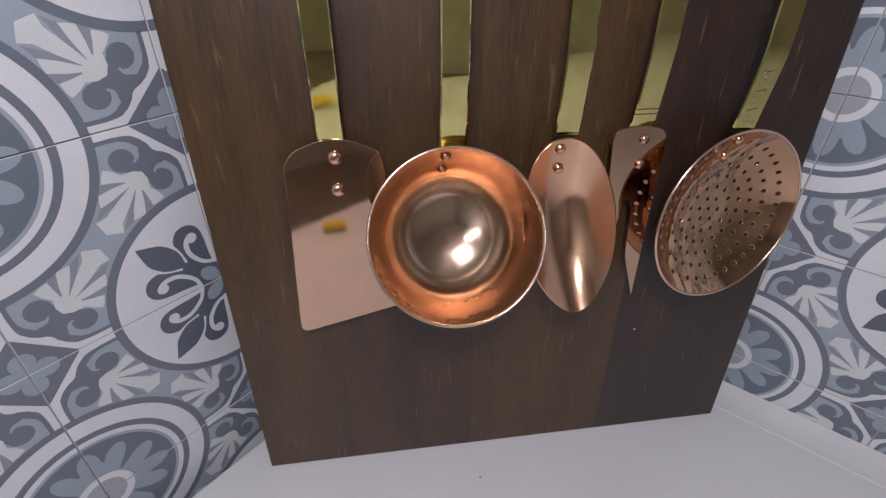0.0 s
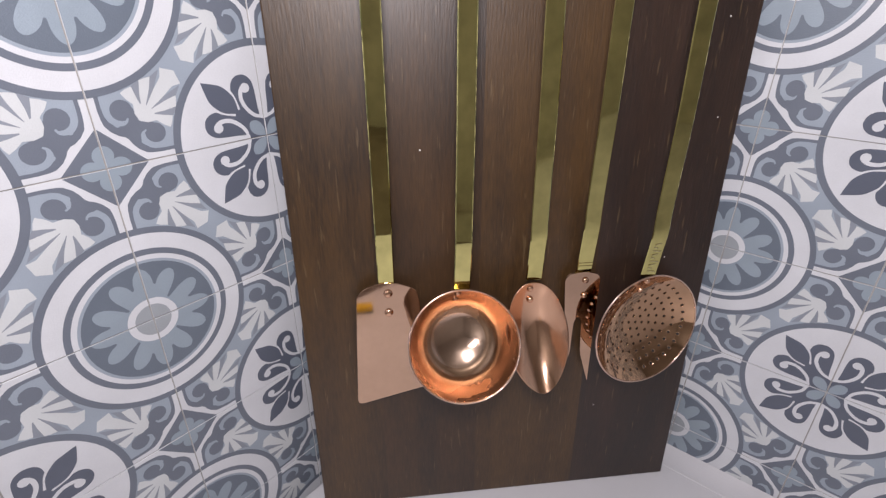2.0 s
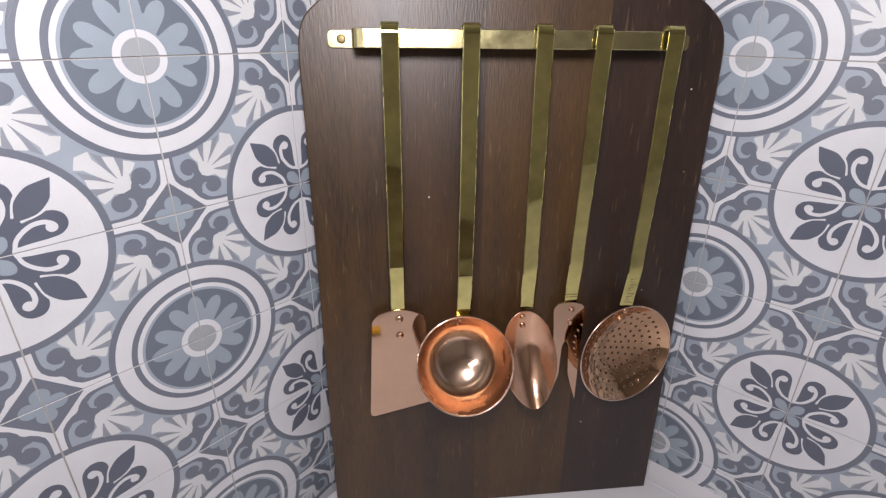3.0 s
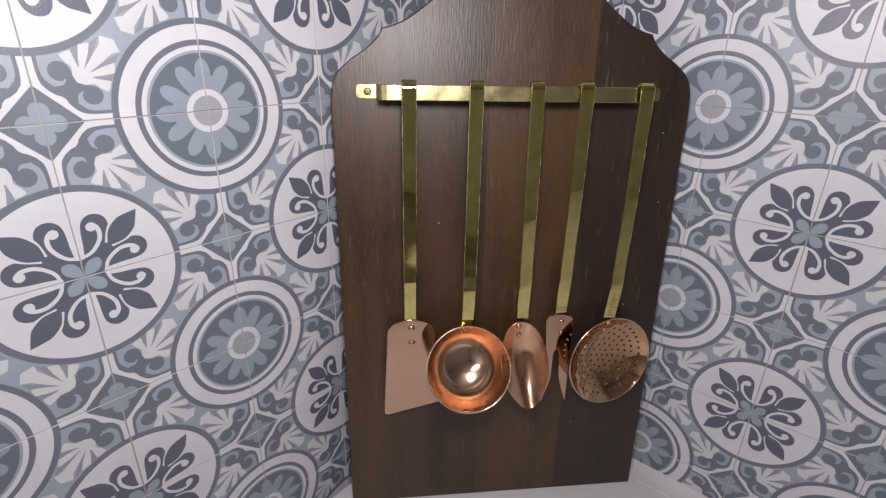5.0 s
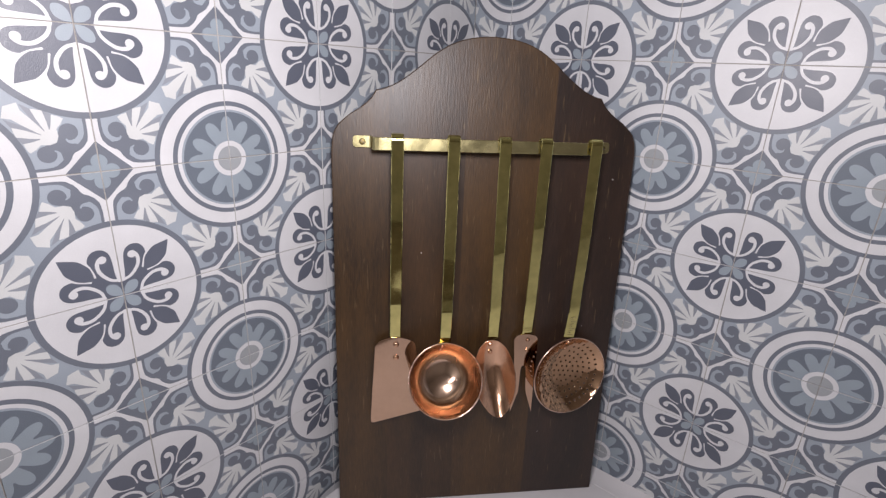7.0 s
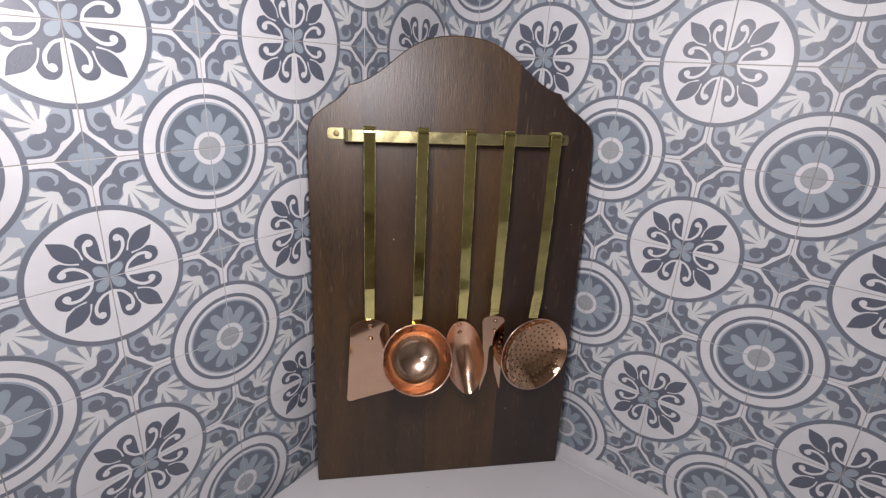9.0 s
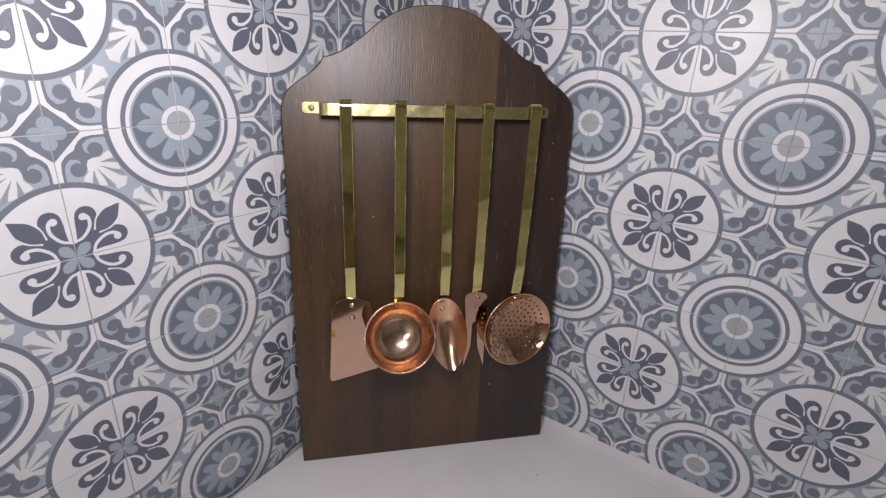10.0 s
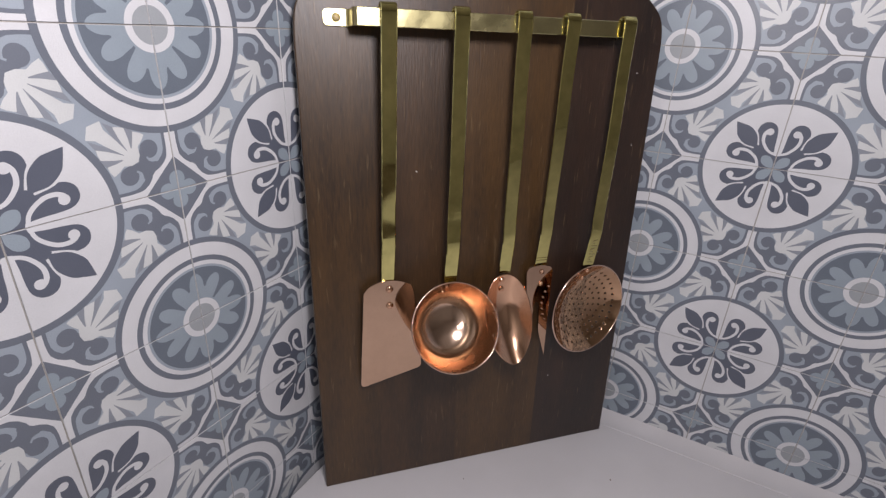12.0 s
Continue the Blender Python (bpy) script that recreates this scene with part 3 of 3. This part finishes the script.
def tile_shapes():
    """The printed pattern of one tile in units of its side: medallion at 0, 0; rosette at 1, 1; small crosses at the other corners."""
    full = [(0.036, 0.036), (0.695, 0.036), (0.742, 0.040), (0.775, 0.047), (0.812, 0.074), (0.838, 0.108), (0.854, 0.146), (0.892, 0.162), (0.926, 0.188), (0.953, 0.225), (0.960, 0.258), (0.964, 0.305), (0.964, 0.964)]
    field = full + [(y, x) for x, y in full[-2:0:-1]]
    inner = [(0.066, 0.066), (0.675, 0.056), (0.722, 0.060), (0.752, 0.072), (0.788, 0.104), (0.808, 0.146), (0.820, 0.180), (0.854, 0.192), (0.896, 0.212), (0.928, 0.248), (0.940, 0.278), (0.944, 0.325), (0.934, 0.934)]
    pale = inner + [(y, x) for x, y in inner[-2:0:-1]]
    out = [(1, 1, field), (2, 2, pale)]
    # quarter discs of the medallion and the rosette
    for layer, mat, r in ((7, 1, 0.622), (8, 0, 0.578)):
        out.append((layer, mat, [(0, 0)] + arc(0, 0, r, 0, 90, 22)))
    for layer, mat, r in ((7, 1, 0.622), (8, 0, 0.582), (9, 1, 0.484), (10, 0, 0.446), (11, 2, 0.415), (12, 4, 0.397), (14, 0, 0.152), (15, 7, 0.108)):
        out.append((layer, mat, [(1, 1)] + arc(1, 1, r, 180, 270, 22)))
    petals = []
    for k in range(73):
        a = k * 1.25
        near, tip = min(((0, 0.362), (29, 0.350), (61, 0.350), (90, 0.362)), key=lambda q: abs(q[0] - a))
        deep = 30 < a < 60
        u = abs(a - near) / (16 if deep else 14.5)
        lo = 0.165 if deep else 0.245
        petals.append((lo + (tip - lo) * max(0.0, 1 - (u / (0.78 if deep else 0.88)) ** (2.2 if deep else 1.7)) ** (0.5 if deep else 0.7), 180 + a))
    out.append((13, 5, [(1, 1)] + [(1 + r * math.cos(radians(a)), 1 + r * math.sin(radians(a))) for r, a in petals]))
    # medallion: body, leaf, scrolls, small flower
    out.append((9, 3, [(0, 0), (0.117, 0), (0.128, 0.045), (0.172, 0.090), (0.215, 0.170), (0.205, 0.205), (0.170, 0.215), (0.090, 0.172), (0.045, 0.128), (0, 0.117)]))
    out.append((11, 3, spline([(0.172, 0.172), (0.196, 0.176), (0.282, 0.196), (0.350, 0.258), (0.372, 0.318), (0.388, 0.386)], 4) + spline([(0.386, 0.388), (0.318, 0.372), (0.258, 0.350), (0.196, 0.282), (0.176, 0.196), (0.172, 0.172)], 4)[:-1]))
    out.append((12, 5, spline([(0.006, 0.006), (0.058, 0.012), (0.102, 0.040), (0.116, 0.080), (0.108, 0.108)], 3) + spline([(0.108, 0.108), (0.080, 0.116), (0.040, 0.102), (0.012, 0.058), (0.006, 0.006)], 3)[1:-1]))
    half = [
        (9, 3, spline([(0.026, 0.124), (0.036, 0.210), (0.040, 0.290), (0.050, 0.355), (0.076, 0.394), (0.118, 0.412), (0.168, 0.400), (0.199, 0.358), (0.205, 0.290), (0.192, 0.235), (0.195, 0.180), (0.120, 0.120)], 4)),
        (10, 0, arc(0.105, 0.328, 0.031, 0, 345, 16)),
        (10, 0, stroke([(0.122, 0.336), (0.142, 0.300), (0.138, 0.240), (0.102, 0.182), (0.058, 0.146), (0.000, 0.132)], 0.030, 0.021)),
        (11, 3, [(0.062, 0.270), (0.068, 0.304), (0.082, 0.292), (0.100, 0.297), (0.108, 0.280), (0.100, 0.240)]),
        (10, 0, stroke([(0.222, 0.330), (0.196, 0.285), (0.180, 0.240), (0.168, 0.198)], 0.024, 0.014)),
    ]
    # the field round the small cross at (1, 0)
    d = 0.222
    half.append((1, 1, [(1, 0), (1, d), (1 - d, 0)]))
    half.append((2, 5, [(1, 0)] + [(1 - p, q) for p, q in ([(0.0, 0.0)] + arc(0.074, 0.0, 0.054, 0, 118, 9) + arc(0.0, 0.074, 0.054, -28, 90, 9))][1:]))

    def at(p, q):
        return (1 - p, q)

    def shape(layer, mat, pts):
        half.append((layer, mat, [at(p, q) for p, q in pts][::-1]))

    for sw in (False, True):
        def m(pts):
            return [(q, p) for p, q in pts][::-1] if sw else pts
        shape(3, 1, m(arc(0.150, 0.296, 0.057, 0, 345, 20)))
        shape(4, 2, m(stroke([(0.172, 0.250), (0.156, 0.226), (0.122, 0.222), (0.088, 0.244), (0.072, 0.284), (0.076, 0.330)], 0.010, 0.026)))
        shape(3, 1, m([(0.079, 0.196), (0.112, 0.176), (0.225, 0.228), (0.210, 0.300), (0.168, 0.300), (0.172, 0.252), (0.156, 0.226)]))
        # side rays of the fan, with the grey gaps between them
        shape(5, 6, m([(0.232, 0.240), (0.226, 0.414), (0.274, 0.446), (0.338, 0.456), (0.392, 0.488), (0.300, 0.300)]))
        shape(6, 8, m([(0.245, 0.260), (0.219, 0.316), (0.186, 0.352), (0.166, 0.386), (0.192, 0.402), (0.230, 0.413), (0.238, 0.370), (0.252, 0.316)]))
        shape(6, 8, m([(0.255, 0.268), (0.258, 0.316), (0.262, 0.370), (0.276, 0.442), (0.306, 0.450), (0.338, 0.454), (0.318, 0.390), (0.284, 0.312)]))
        shape(6, 8, m([(0.228, 0.228), (0.212, 0.270), (0.216, 0.318), (0.254, 0.318), (0.300, 0.300)]))
    shape(3, 1, [(0.100, 0.185), (0.185, 0.100), (0.232, 0.150), (0.234, 0.234), (0.150, 0.232)])
    shape(6, 8, [(0.250, 0.250), (0.289, 0.312), (0.340, 0.384), (0.390, 0.446), (0.400, 0.496), (0.440, 0.484), (0.474, 0.474), (0.484, 0.440), (0.496, 0.400), (0.446, 0.390), (0.384, 0.340), (0.312, 0.289)])
    return out + mirrored(half)


def clip(pts, lo, hi):
    """The part of a polygon inside the square from lo to hi."""
    for axis in (0, 1):
        for lim, sign in ((lo, 1), (hi, -1)):
            res = []
            for i, p in enumerate(pts):
                q = pts[i - 1]
                a, c = (q[axis] - lim) * sign, (p[axis] - lim) * sign
                if (a >= 0) != (c >= 0):
                    t = a / (a - c)
                    res.append(tuple(u + (w - u) * t for u, w in zip(q, p)))
                if c >= 0:
                    res.append(p)
            pts = res
            if len(pts) < 3:
                return []
    return pts


def tile_bmesh():
    """One tile, its face at z = 0, centred; the medallion's corner at -x, -y."""
    h = TILE / 2 - GAP
    bm = box(-h, -h, -DEEP, h, h, 0, 0.0002, 1)
    rim = 0.0008 + GAP / TILE
    for i, (layer, mat, pts) in enumerate(tile_shapes()):
        pts = clip(pts, rim, 1 - rim)
        if len(pts) < 3:
            continue
        vs = []
        for x, y in pts:
            p = ((x - 0.5) * TILE, (y - 0.5) * TILE)
            if not vs or (Vector(p) - Vector(vs[-1])).length > 2e-6:
                vs.append(p)
        if (Vector(vs[0]) - Vector(vs[-1])).length < 2e-6:
            vs.pop()
        if len(vs) < 3:
            continue
        f = bm.faces.new([bm.verts.new((x, y, 0.00003 * layer + 0.0000028 * (i % 10))) for x, y in vs])
        f.normal_update()
        if f.normal.z < 0:
            f.normal_flip()
        f.material_index = mat
    bmesh.ops.triangulate(bm, faces=[f for f in bm.faces if len(f.verts) > 4])
    return bm


tile_mesh = finish(tile_bmesh(), "tile", MATS)
ROWS_UP = range(-2, 8)
Z0 = 0.136


def turned_for(corner):
    return {(0, 0): 0, (1, 0): 90, (1, 1): 180, (0, 1): 270}[corner]


def cut_tile(turn, u_lo, u_hi):
    """A tile cut at the room's corner: what stays lies between u_lo and u_hi."""
    bm = bmesh.new()
    bm.from_mesh(tile_mesh)
    bm.transform(pose(0, 0, 0, 0, 0, turn))
    for u, way in ((u_lo, -1), (u_hi, 1)):
        bmesh.ops.bisect_plane(bm, geom=bm.verts[:] + bm.edges[:] + bm.faces[:], plane_co=(u, 0, 0), plane_no=(way, 0, 0), clear_outer=True)
    return finish(bm, "cut_tile", MATS)


def tile_wall(parent, origin, u_dir, normal, cols, edge_of, parity, cut_col, cut_range):
    """Tiles in columns and rows; edge_of(col) is where the column starts along u."""
    basis = Matrix((u_dir, Vector((0, 0, 1)), normal)).transposed().to_4x4()
    cuts = {}
    for c in cols:
        for k in ROWS_UP:
            corner = parity(c, k)
            turn = turned_for(corner)
            m = Matrix.Translation(origin + u_dir * (edge_of(c) + TILE / 2) + Vector((0, 0, Z0 + (k + 0.5) * TILE))) @ basis
            m = m @ pose(random.uniform(-1, 1) * 0.0001, random.uniform(-1, 1) * 0.0001, random.uniform(-1, 1) * 0.0001)
            if c == cut_col:
                if turn not in cuts:
                    cuts[turn] = cut_tile(turn, *cut_range)
                part("tile", cuts[turn], None, parent, "", False, m)
            else:
                part("tile", tile_mesh, None, parent, "", False, m @ pose(0, 0, 0, 0, 0, turn))


U0, V0 = 0.253, 0.2555
# west wall: column a lies between a and a + 1 tiles beyond U0; u runs along +y
tile_wall(wall_west, Vector((0, 0, 0)), Vector((0, 1, 0)), Vector((1, 0, 0)), range(-3, 6), lambda a: -(U0 + (a + 1) * TILE),
          lambda a, k: (0 if (a + 1) % 2 == 0 else 1, 0 if k % 2 == 0 else 1), -3, (-0.06, U0 - 0.251))
# north wall: column b lies between b and b + 1 tiles beyond V0; u runs along +x
tile_wall(wall_north, Vector((0, 0, 0)), Vector((1, 0, 0)), Vector((0, -1, 0)), range(-3, 9), lambda b: V0 + b * TILE,
          lambda b, k: (0 if b % 2 == 1 else 1, 0 if k % 2 == 0 else 1), -3, (0.0005 - (V0 - 0.25), 0.06))
